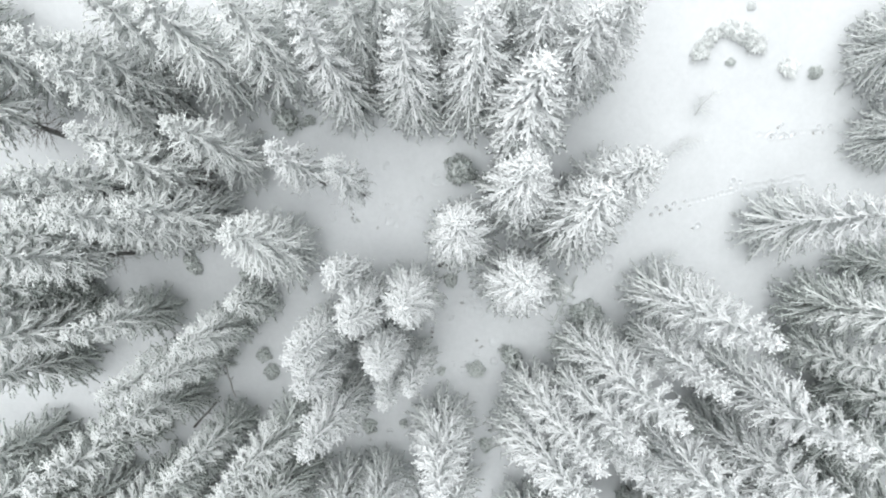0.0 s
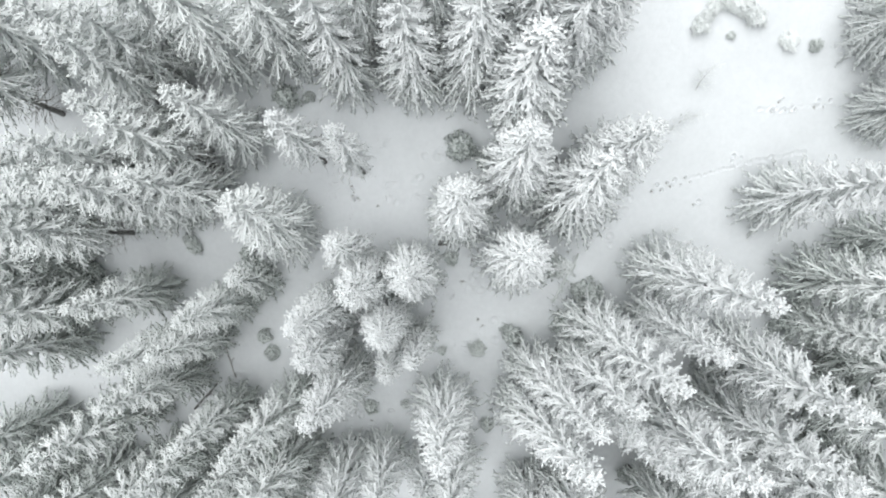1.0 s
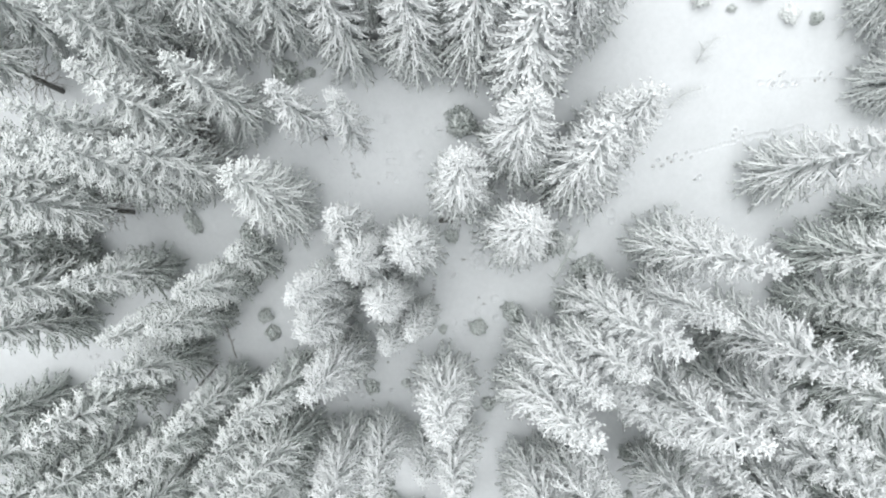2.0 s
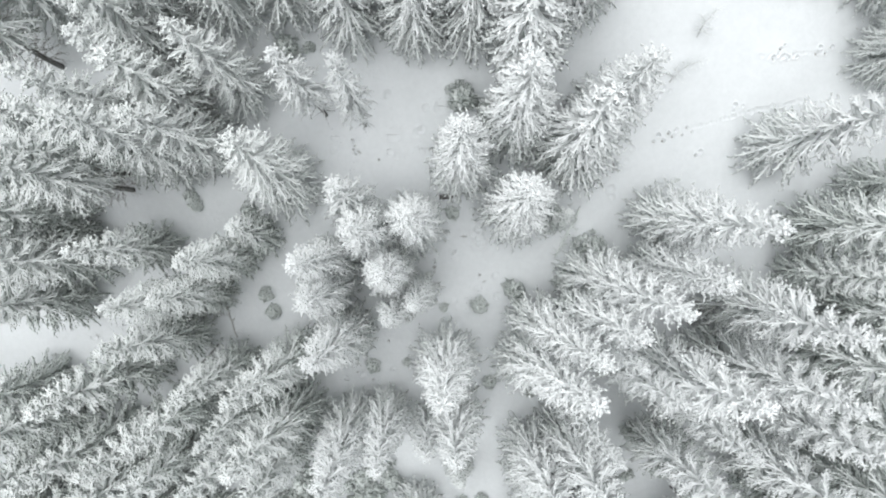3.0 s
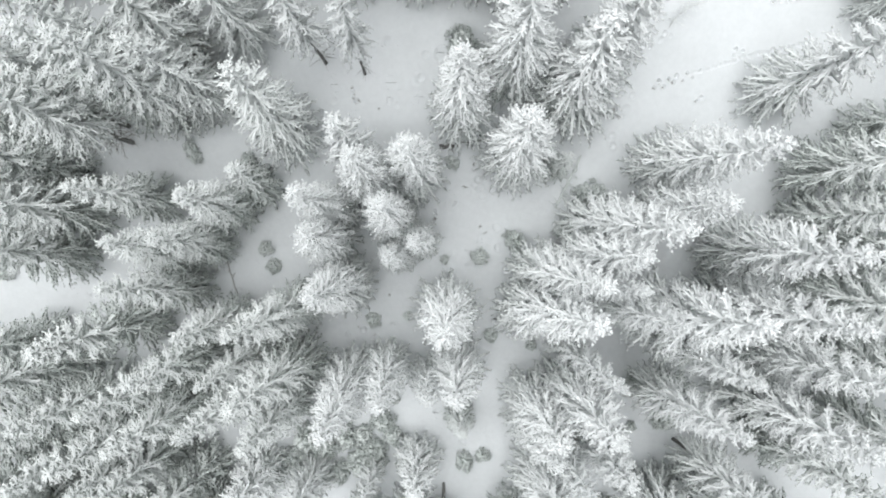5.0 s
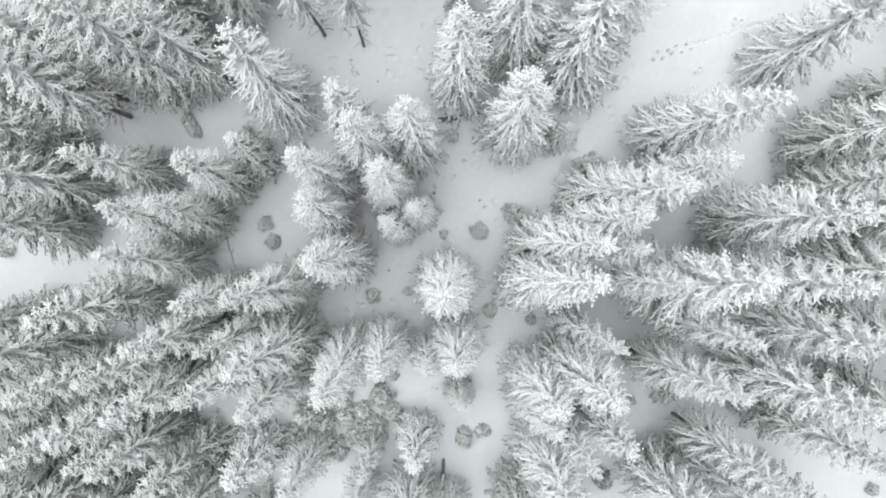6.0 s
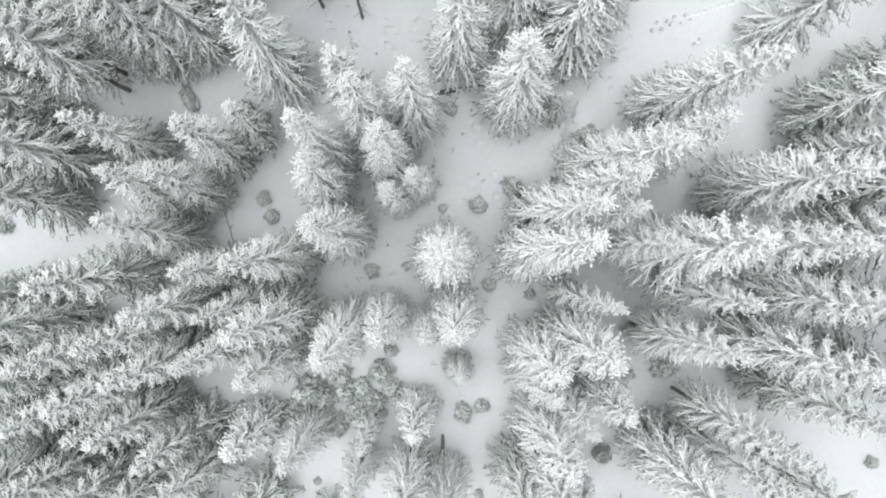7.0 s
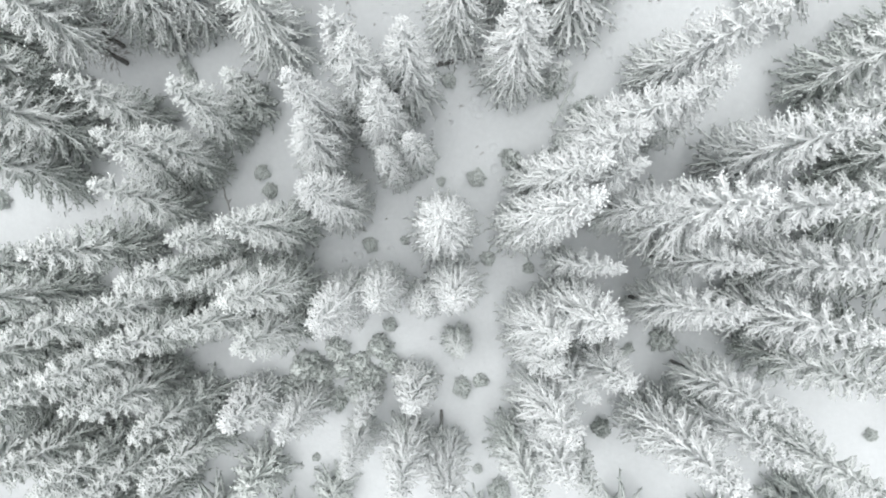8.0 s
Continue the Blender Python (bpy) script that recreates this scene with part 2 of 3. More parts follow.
def crown_meshes(seed, low, fluff, mats, full_h, full_r, spread, fine, bare):
    """Whorls of drooping boughs in two meshes, low boughs coloured darker for thin rime and shade, and the rimed upper
    ones, and the needles under both.
    """
    rng = random.Random(seed)
    boughs_of = [([], []), ([], [])]
    dark_v, dark_f = [], []
    z = low * full_h
    top = full_h - 0.35
    lobes = [rng.uniform(0, 2 * math.pi) for _ in range(3)]
    turn = 0.0
    while z < top:
        u = (z - low * full_h) / (top - low * full_h)
        reach = full_r * (1 - u) ** 0.66 * min(1.0, 0.66 + 2.3 * u)
        number = 7 if u < 0.28 else (6 if u < 0.6 else 5)
        turn += rng.uniform(0.35, 0.7)
        for k in range(number):
            ang = turn + 2 * math.pi * k / number + rng.uniform(-0.2, 0.2)
            length = reach * (rng.uniform(0.90, 1.03) if u < 0.3 else rng.uniform(0.78, 1.08)) * (1 + 0.07 * math.cos(ang - lobes[0]) + 0.06 * math.cos(2 * ang - lobes[1])) + 0.14
            zz = z + rng.uniform(-0.2, 0.2)
            rise = 0.62 * u ** 1.6 - 0.30 * (1 - u) + rng.uniform(-0.04, 0.04)
            droop = 0.40 * (1 - 0.6 * u) + rng.uniform(-0.05, 0.05)
            out = Vector((math.cos(ang), math.sin(ang), 0))
            across = Vector((-out.y, out.x, 0))
            sway = rng.uniform(-0.07, 0.07)

            def at(s):
                return out * (length * s) + across * (length * sway * s * s) + Vector((0, 0, zz + length * (rise * s - droop * s * s + (0.04 if u < 0.28 else 0.10) * s ** 4)))

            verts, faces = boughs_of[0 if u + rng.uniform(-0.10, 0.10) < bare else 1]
            frond(verts, faces, at, length, across, fluff * min(0.80 + 0.6 * u, 0.93 + 0.20 * u), fine * (0.95 if u < 0.35 else 1.0 - 0.32 * u), rng, 0 if fine < 0.5 else (1 if u < 0.28 else 2))
            if u < bare and fine > 0.5:  # twigs that close the gaps between low boughs
                for m in range(4):
                    s = rng.uniform(0.40, 0.86)
                    aside = rng.uniform(-0.20, 0.20)
                    d = (out * 0.8 + across * (aside * 1.5) + UP * rng.uniform(-0.7, 0.1)).normalized()
                    shoot(verts, faces, at(s) + across * (aside * length * s) - out * (0.25 * abs(aside) * length), d, rng.uniform(0.24, 0.42), 0.055, rng)
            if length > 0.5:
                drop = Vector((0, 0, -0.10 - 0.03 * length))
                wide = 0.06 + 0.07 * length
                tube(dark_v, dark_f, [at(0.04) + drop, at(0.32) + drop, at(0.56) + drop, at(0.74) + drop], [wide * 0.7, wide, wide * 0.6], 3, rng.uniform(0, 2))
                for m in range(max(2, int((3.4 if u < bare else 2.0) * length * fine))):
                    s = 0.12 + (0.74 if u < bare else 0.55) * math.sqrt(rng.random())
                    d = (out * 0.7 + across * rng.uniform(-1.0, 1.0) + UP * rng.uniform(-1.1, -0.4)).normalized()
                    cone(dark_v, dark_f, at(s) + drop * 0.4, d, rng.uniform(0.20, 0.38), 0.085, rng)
        z += spread * (0.54 + 0.26 * (1 - u)) * rng.uniform(0.85, 1.15)
    # the leader with its knob of rime
    verts, faces = boughs_of[1]
    tube(verts, faces, [Vector((0, 0, full_h - 1.2)), Vector((0.02, 0, full_h - 0.5)), Vector((0.03, 0.02, full_h))], [0.09 * fluff, 0.075 * fluff], 5)
    for k in range(12):
        a = k * 2.4
        q = Vector((0, 0, full_h - 0.10 - 0.07 * k))
        shoot(verts, faces, q, Vector((math.cos(a), math.sin(a), 0.35)).normalized(), 0.18 + 0.025 * k, 0.055 * fluff, rng)
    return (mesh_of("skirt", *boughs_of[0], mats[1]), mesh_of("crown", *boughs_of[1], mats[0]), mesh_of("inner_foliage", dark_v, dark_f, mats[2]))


def dead_wood_mesh(seed, full_h, low):
    """Dry, thinly frosted branches on the shaded part of a trunk."""
    rng = random.Random(seed + 120)
    verts, faces = [], []
    for k in range(46):
        z = rng.uniform(0.10, low + 0.06) * full_h
        a = rng.uniform(0, 6.28)
        out = Vector((math.cos(a), math.sin(a), rng.uniform(-0.35, 0.05)))
        p, span = Vector((0, 0, z)), rng.uniform(0.8, 2.1)
        tube(verts, faces, [p, p + out * span * 0.5, p + out * span - UP * 0.2 * span], [0.026, 0.018], 3)
        for m in range(7):
            q = p + out * span * rng.uniform(0.25, 0.9)
            w = (out + Vector((rng.uniform(-1, 1), rng.uniform(-1, 1), rng.uniform(-0.5, 0.3)))).normalized()
            tube(verts, faces, [q, q + w * 0.2, q + w * rng.uniform(0.3, 0.7) - UP * 0.08], [0.016, 0.013], 3)
    return mesh_of("dead_wood", verts, faces, LITTER)


def trunk_mesh(seed, full_h):
    rng = random.Random(seed + 90)
    verts, faces = [], []
    pts, radii = [], []
    for i in range(9):
        s = i / 8
        pts.append(Vector((rng.uniform(-0.04, 0.04), rng.uniform(-0.04, 0.04), -0.5 + s * (full_h + 0.2))))
        radii.append(0.0105 * full_h * (1 - s) ** 1.1 + 0.015 + (0.02 if i == 0 else 0))
    tube(verts, faces, pts, radii, 8)
    for k in range(14):
        a, z = rng.uniform(0, 6.28), rng.uniform(0.06, 0.3) * full_h
        out = Vector((math.cos(a), math.sin(a), -0.25))
        p = Vector((0, 0, z))
        tube(verts, faces, [p, p + out * 0.5, p + out * rng.uniform(0.7, 1.3) + Vector((0, 0, -0.15))], [0.022, 0.016], 3)
    return mesh_of("trunk", verts, faces, BARK)


# seed, foot of the crown, fluff of the rime, height, reach, wider spacing of whorls, fineness of the twigs
KINDS = {
    "H": [(11, 0.04, 1.05, 16, 2.6, 1.0, 0.9), (12, 0.06, 1.0, 16, 3.0, 1.0, 0.9), (13, 0.04, 1.08, 16, 3.4, 1.0, 0.9), (14, 0.07, 1.02, 18, 3.2, 1.0, 0.9), (15, 0.05, 1.0, 18, 2.6, 1.0, 0.9)],
    "L": [(21, 0.05, 0.92, 16, 2.5, 1.0, 0.9), (22, 0.06, 0.88, 16, 2.8, 1.0, 0.9), (23, 0.04, 0.96, 15, 3.1, 1.0, 0.9), (24, 0.08, 0.92, 14, 3.6, 1.0, 0.9)],
    "P": [(71, 0.05, 0.96, 16, 2.6, 1.0, 0.9), (72, 0.06, 0.92, 15, 3.1, 1.0, 0.9), (73, 0.08, 0.94, 14, 3.6, 1.0, 0.9)],
    "B": [(31, 0.40, 1.0, 16, 2.8, 1.0, 0.9)],
    "BH": [(32, 0.27, 1.08, 18, 2.8, 1.0, 0.9), (33, 0.22, 1.1, 18, 3.4, 1.0, 0.9)],
    "G": [(25, 0.05, 0.9, 16, 2.8, 1.05, 0.85), (26, 0.06, 0.94, 16, 2.8, 1.05, 0.85)],
    "E": [(41, 0.06, 1.35, 16, 2.9, 2.1, 0.34), (42, 0.07, 1.3, 16, 2.9, 2.1, 0.34)],
    "YH": [(51, 0.05, 1.0, 11, 1.9, 0.95, 0.95), (52, 0.06, 0.95, 11, 2.1, 0.95, 0.95)],
    "YB": [(54, 0.42, 0.95, 11, 2.0, 0.9, 0.95)],
    "YL": [(53, 0.05, 0.9, 10, 1.9, 0.95, 0.95)],
    "R": [(63, 0.04, 0.72, 12, 3.6, 0.48, 1.2)],
    "D": [(61, 0.03, 0.95, 7, 2.4, 0.9, 1.0), (62, 0.04, 0.9, 7, 2.4, 0.9, 1.0)],
}
LABELS = {
    "H": "spruce thickly coated in white rime, rooted in deep snow",
    "L": "grey-green spruce dusted with rime, rooted in deep snow",
    "P": "pale grey-green spruce evenly furred with rime on the slope",
    "B": "rime-dusted spruce with a long bare dark lower trunk",
    "BH": "spruce white with rime above a bare dark trunk",
    "G": "dark grey-green spruce under thin rime in dense forest",
    "E": "grey-green rime-dusted spruce added to fill and shade the forest edge",
    "YH": "narrow spruce thickly coated in white rime on open snow",
    "YB": "narrow rime-white spruce with a bare thin lower trunk",
    "YL": "narrow grey-green spruce dusted with rime among taller trees",
    "R": "rounded spruce furred with pale rime beside open snow",
    "D": "dark green spruce with thin frost below taller trees",
}
# second entry: darker low boughs, thinner rime with shade mixed into the colour
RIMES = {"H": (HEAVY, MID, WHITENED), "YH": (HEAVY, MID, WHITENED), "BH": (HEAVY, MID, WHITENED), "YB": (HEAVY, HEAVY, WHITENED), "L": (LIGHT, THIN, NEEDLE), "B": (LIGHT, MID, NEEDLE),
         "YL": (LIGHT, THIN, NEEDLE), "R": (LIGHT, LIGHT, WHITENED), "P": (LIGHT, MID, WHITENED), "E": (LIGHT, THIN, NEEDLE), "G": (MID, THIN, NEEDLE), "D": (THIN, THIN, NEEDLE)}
BARE = {"G": 0.55, "L": 0.40, "YL": 0.45, "E": 0.40, "YB": 0.1}  # how far up a crown the darker colour of thin rime and shade reaches
WIDER = 1.36  # crown reach over the radius of the dense part
first_of = {}
placed = random.Random(5)


def spruce(x, y, h, r, style, lean_x=0.0, lean_y=0.0, broad=1.0):
    """A spruce whose tip stands over x, y; lean_x, lean_y: how far its tip is out of line with its foot."""
    if style in ("H", "L", "BH") and (h < 11.5 or r <= 1.3):
        style = "YL" if style == "L" else "YH"
    if style == "L" and y > -1:
        style = "P"
    near = sorted(range(len(KINDS[style])), key=lambda i: abs(math.log(KINDS[style][i][4] / KINDS[style][i][3] * h / (r * WIDER * broad))))[:2]
    choice = near[placed.randrange(len(near))]
    key = (style, choice)
    seed, low, fluff, full_h, full_r, spread, fine = KINDS[style][choice]
    foot = Vector((x - lean_x, y - lean_y, 0))
    foot.z = height(foot.x, foot.y) - 0.1
    up = Vector((lean_x, lean_y, h + 0.1))
    turn = placed.uniform(0, 360)
    if not lean_x:
        up += Vector((placed.uniform(-0.3, 0.3), placed.uniform(-0.3, 0.3), 0))
        foot -= Vector((up.x, up.y, 0))
    place = Matrix.Translation(foot) @ up.to_track_quat("Z", "Y").to_matrix().to_4x4() @ pose(0, 0, 0, 0, 0, turn)
    size_word = "tall " if h > 16.5 else ("young " if h < 10.5 else ("slender " if r < 2.3 else "broad " if r > 3.2 else "mature "))
    r *= WIDER * broad
    size = Vector((r / full_r, r / full_r, (h + 0.1) / full_h))
    if key not in first_of:
        ob = new("spruce_tree")
        ob.matrix_basis = place @ Matrix.Diagonal((*size, 1))
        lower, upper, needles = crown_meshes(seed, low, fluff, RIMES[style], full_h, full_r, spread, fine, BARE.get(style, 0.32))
        part("trunk", trunk_mesh(seed, full_h), ob, "dark bark flecked with frost")
        part("crown", upper, ob, "drooping boughs furred with rime", "stuff")
        part("skirt", lower, ob, "low boughs with thinner rime, their shade put into the colour", "stuff")
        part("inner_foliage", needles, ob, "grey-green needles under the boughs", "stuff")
        if style == "B":
            part("dead_wood", dead_wood_mesh(seed, full_h, low), ob, "dry brown-grey twigs on the bare trunk")
        first_of[key] = ob
    else:
        proto = first_of[key]
        ob = copy_thing(proto, place @ Matrix.Diagonal((size.x / proto.scale.x, size.y / proto.scale.y, size.z / proto.scale.z, 1)))
    tagged(ob, size_word + LABELS[style], "spruce", "snowy spruces")


# ---------------------------------------------------------------- snowed-in bushes
def bush_mesh(seed, mat=THIN):
    """A dome of clumps, each bristling with short frosted shoots, over a denser core."""
    rng = random.Random(seed)
    verts, faces = [], []
    for k in range(60):
        ang = rng.uniform(0, 2 * math.pi)
        lift = math.asin(rng.uniform(0.0, 1.0))
        d = Vector((math.cos(ang) * math.cos(lift), math.sin(ang) * math.cos(lift), math.sin(lift)))
        tube(verts, faces, [d * 0.2, d * 0.6, d * rng.uniform(0.72, 0.85)], [0.12, 0.15], 4, rng.uniform(0, 1))
    for c in range(13):
        ang = c * 2.4 + rng.uniform(-0.4, 0.4)
        lift = math.asin((c + 0.5) / 13) * rng.uniform(0.85, 1.1)
        centre = Vector((math.cos(ang) * math.cos(lift), math.sin(ang) * math.cos(lift), math.sin(lift))) * rng.uniform(0.52, 0.72)
        lump = rng.uniform(0.26, 0.42)
        for k in range(22):
            d = Vector((rng.gauss(0, 1), rng.gauss(0, 1), rng.gauss(0.35, 0.9))) + centre
            d.normalize()
            p = centre + d * lump * 0.45
            q = centre + d * lump * rng.uniform(0.85, 1.2)
            if q.z < 0.02:
                continue
            tube(verts, faces, [p, p.lerp(q, 0.7), q], [0.03, 0.036], 3, rng.uniform(0, 1))
            w = (d + Vector((rng.uniform(-1, 1), rng.uniform(-1, 1), rng.uniform(-0.2, 0.9)))).normalized()
            tube(verts, faces, [p.lerp(q, 0.6), p.lerp(q, 0.6) + w * 0.11], [0.026], 3, rng.uniform(0, 1))
    return mesh_of("foliage", verts, faces, mat)


bush_meshes = []


def stem_mesh():
    verts, faces = [], []
    tube(verts, faces, [Vector((0, 0, -0.25)), Vector((0.02, 0, 0.3)), Vector((0, 0.02, 0.7))], [0.06, 0.045], 6)
    return mesh_of("stem", verts, faces, BARK)


def bush(x, y, r, h, pale=0):
    if not bush_meshes:
        bush_meshes.extend(bush_mesh(s) for s in (3, 4, 5))
        bush_meshes.append(stem_mesh())
        bush_meshes.append(bush_mesh(6, LIGHT))
        bush_meshes.append(bush_mesh(7, HEAVY))
    ob = new("bush")
    turn = placed.uniform(0, 360)
    ob.matrix_basis = pose(x, y, height(x, y) - 0.06, 0, 0, turn) @ Matrix.Diagonal((r * placed.uniform(0.9, 1.1), r * placed.uniform(0.88, 1.08), h, 1))
    part("stem", bush_meshes[3], ob)
    part("foliage", bush_meshes[3 + pale if pale else placed.randrange(3)], ob, "frosted needle foliage")
    word = "large " if r > 1.3 else ("small " if r < 0.75 else "")
    tagged(ob, "pale bush rimed over on open snow" if pale else word + "dark green conifer bush, frosted and half buried in snow", "bush", "snowed-in bushes")


# ---------------------------------------------------------------- fallen wood and bare saplings
def fallen_log(x0, y0, x1, y1, r, label, mat=BARK, branches=4):
    rng = random.Random(int(x0 * 10))
    base = Vector((x0, y0, height(x0, y0)))
    end = Vector((x1, y1, height(x1, y1)))
    ob = new("fallen_log")
    ob.location = base
    verts, faces = [], []
    pts = [(end - base) * s + Vector((rng.uniform(-0.05, 0.05), rng.uniform(-0.05, 0.05), r * 0.7)) for s in (0, 0.2, 0.4, 0.6, 0.8, 0.95, 1.0)]
    tube(verts, faces, pts, [r * (1 - 0.07 * i) * rng.uniform(0.85, 1.1) for i in range(7)], 8)
    faces.append(tuple(range(7, -1, -1)))
    part("stem", mesh_of("stem", verts, faces, mat), ob)
    for k in range(branches):
        s = rng.uniform(0.12, 0.97)
        p = (end - base) * s + Vector((0, 0, r))
        a = rng.uniform(0, 6.28)
        ln = rng.uniform(0.25, 0.8)
        turn = a + rng.uniform(-0.8, 0.8)
        elbow = p + Vector((math.cos(a) * ln * 0.5, math.sin(a) * ln * 0.5, rng.uniform(0, 0.15)))
        v2, f2 = [], []
        tube(v2, f2, [p, elbow, elbow + Vector((math.cos(turn) * ln * 0.5, math.sin(turn) * ln * 0.5, 0.04))], [0.035, 0.03], 4)
        part("branch", mesh_of("branch", v2, f2, mat), ob)
    tagged(ob, label, "log")


def sapling(x, y, dx, dy, h, seed, label):
    """A bare young tree that leans by dx, dy at its tip."""
    rng = random.Random(seed)
    ob = new("bare_sapling")
    ob.location = (x, y, height(x, y))
    verts, faces = [], []

    def at(s):
        return Vector((dx * s ** 1.4 - 0.25 * dy * math.sin(2.6 * s), dy * s ** 1.4 + 0.2 * dx * math.sin(3.0 * s), -0.2 + (h + 0.2) * s - 0.12 * h * s * s))

    tube(verts, faces, [at(i / 6) for i in range(7)], [0.024 * (1 - i / 8) for i in range(7)], 5)
    part("stem", mesh_of("stem", verts, faces, LITTER), ob)
    v2, f2 = [], []
    for k in range(44):
        s = rng.uniform(0.25, 1.0)
        p = at(s)
        a = rng.uniform(0, 6.28)
        d = Vector((math.cos(a), math.sin(a), rng.uniform(0.1, 0.6)))
        ln = (0.34 * h * (1.1 - s) + 0.25) * rng.uniform(0.6, 1.2)
        tube(v2, f2, [p, p + d * ln * 0.5, p + d * ln + Vector((0, 0, -0.05))], [0.018, 0.014], 3)
        for m in range(2):
            o = p + d * ln * rng.uniform(0.3, 0.8)
            w = d + Vector((rng.uniform(-0.8, 0.8), rng.uniform(-0.8, 0.8), 0.2))
            tube(v2, f2, [o, o + w * ln * 0.4], [0.013], 3)
    part("crown", mesh_of("crown", v2, f2, LIGHT), ob, "thin frosted twigs")
    tagged(ob, label, "sapling", "bare saplings")


# ---------------------------------------------------------------- grass through the snow, and dark bits added to the prints
def grass_tuft(x, y, size, seed):
    rng = random.Random(seed)
    verts, faces = [], []
    for k in range(13):
        a = rng.uniform(0, 6.28)
        p = Vector((rng.gauss(0, 0.12), rng.gauss(0, 0.12), -0.03)) * size
        d = Vector((math.cos(a), math.sin(a), rng.uniform(0.6, 1.4)))
        ln = size * rng.uniform(0.2, 0.55)
        tube(verts, faces, [p, p + d * ln * 0.5, p + d * ln - Vector((0, 0, 0.2 * ln))], [0.016, 0.014], 3)
    ob = new("grass_tuft", mesh_of("grass_tuft", verts, faces, LITTER))
    ob.location = (x, y, height(x, y))
    tagged(ob, "dry brown grass tuft poking through thin snow", "grass", "grass tufts")


def darken_prints():
    # dents stay faint under even light; dark bits added here deepen their shade
    rng = random.Random(77)
    verts, faces = [], []
    for tx, ty, r, depth in TRACKS:
        if depth < 0.12 or rng.random() < 0.25:
            continue
        z = height(tx, ty) - depth * 0.8
        for k in range(rng.randrange(1, 4)):
            a = rng.uniform(0, 6.28)
            p = Vector((tx + rng.uniform(-0.5, 0.5) * r, ty + rng.uniform(-0.5, 0.5) * r, z))
            d = Vector((math.cos(a), math.sin(a), 0.1)) * r * rng.uniform(0.5, 0.9)
            tube(verts, faces, [p - d, p, p + d], [0.03, 0.05], 4)
    ob = new("print_shade_bits", mesh_of("print_shade_bits", verts, faces, LITTER))
    tagged(ob, "dark bits added to deepen the shade of prints in trodden snow", "litter", kind="stuff")


spruce(-22.96, -5.39, 14.4, 2.0, 'L', 0.70, -0.63)
spruce(-15.83, -6.00, 15.3, 2.0, 'L', 1.43, -0.10)
spruce(-20.25, -8.76, 16.6, 2.1, 'L', 1.85, 0.41)
spruce(-18.23, -8.39, 14.8, 2.0, 'L', 1.41, 0.58)
spruce(-21.49, -11.59, 15.8, 2.1, 'L', 0.31, 0.91)
spruce(-14.53, -3.75, 9.2, 1.7, 'L', 0.49, 0.49)
spruce(-7.08, -1.30, 11.8, 1.5, 'YB', -0.76, 1.53, broad=1.15)
spruce(-2.27, -3.55, 15.4, 2.1, 'H', 0.18, -0.28, broad=1.15)
spruce(-5.40, -4.28, 15.8, 2.0, 'H', broad=1.15)
spruce(-8.62, -6.23, 16.6, 1.7, 'H', broad=1.15)
spruce(-8.22, -8.38, 16.0, 1.9, 'H', 1.27, 0.21, broad=1.15)
spruce(-3.78, -6.85, 16.3, 1.8, 'H', 0.52, 0.17, broad=1.15)
spruce(-2.19, -9.00, 12.9, 1.2, 'H', broad=1.15)
spruce(-3.75, -9.86, 13.3, 1.2, 'H', broad=1.15)
spruce(-8.30, -12.22, 16.4, 2.0, 'H', -0.37, 0.08, broad=1.15)
spruce(-12.37, 0.99, 14.3, 2.9, 'L', -0.16, 1.12)
spruce(-17.92, 2.31, 14.5, 2.5, 'L')
spruce(-20.26, 1.89, 17.3, 2.3, 'L')
spruce(-0.28, -14.34, 17.0, 2.3, 'H', -0.28, -0.10, broad=1.2)
spruce(16.26, -4.65, 18.2, 2.5, 'H', 0.25, -1.45)
spruce(14.23, -7.38, 18.0, 2.0, 'H', -1.79, -0.64)
spruce(11.78, -8.79, 19.6, 2.4, 'H', 1.07, -1.57)
spruce(9.84, -9.96, 19.4, 2.0, 'BH', 0.37, 0.26)
spruce(8.29, -11.52, 18.8, 2.1, 'H', 1.66, -0.38)
spruce(7.69, -13.47, 20.1, 2.5, 'H', 1.48, 0.60)
spruce(10.10, -11.74, 18.8, 1.5, 'H')
spruce(12.21, -13.69, 18.7, 1.8, 'BH')
spruce(15.97, -13.53, 19.7, 3.0, 'BH', 0.77, 1.06)
spruce(20.97, -10.18, 18.7, 2.6, 'H', -1.03, -0.48)
spruce(21.17, -13.94, 19.0, 2.5, 'H')
spruce(16.94, -17.18, 17.2, 1.8, 'BH', -0.37, -0.17)
spruce(15.60, -19.81, 19.0, 2.0, 'BH', -0.03, 0.58)
spruce(4.80, 4.69, 14.2, 2.4, 'H', -0.54, 1.26, broad=1.2)
spruce(0.95, 1.63, 13.5, 2.2, 'H', -0.27, 0.77, broad=1.15)
spruce(4.84, -2.06, 14.5, 2.4, 'H', -0.68, 0.63, broad=1.15)
spruce(9.67, 3.47, 12.9, 2.6, 'H', 0.29, 1.88, broad=1.2)
spruce(11.15, 4.59, 14.0, 2.5, 'H')
spruce(-5.82, 4.52, 15.3, 1.3, 'YB', 0.29, 0.34)
spruce(-9.98, 5.87, 12.0, 1.6, 'YB', -0.87, 0.87)
spruce(-7.56, -20.20, 18.9, 2.0, 'H', 0.82, -0.43, broad=1.2)
spruce(-4.60, -19.35, 15.2, 1.6, 'H', 0.40, -0.55, broad=1.2)
spruce(0.45, -19.34, 13.6, 2.0, 'H', -0.10, -0.48, broad=1.2)
spruce(-1.62, -19.99, 10.7, 1.4, 'H', broad=1.2)
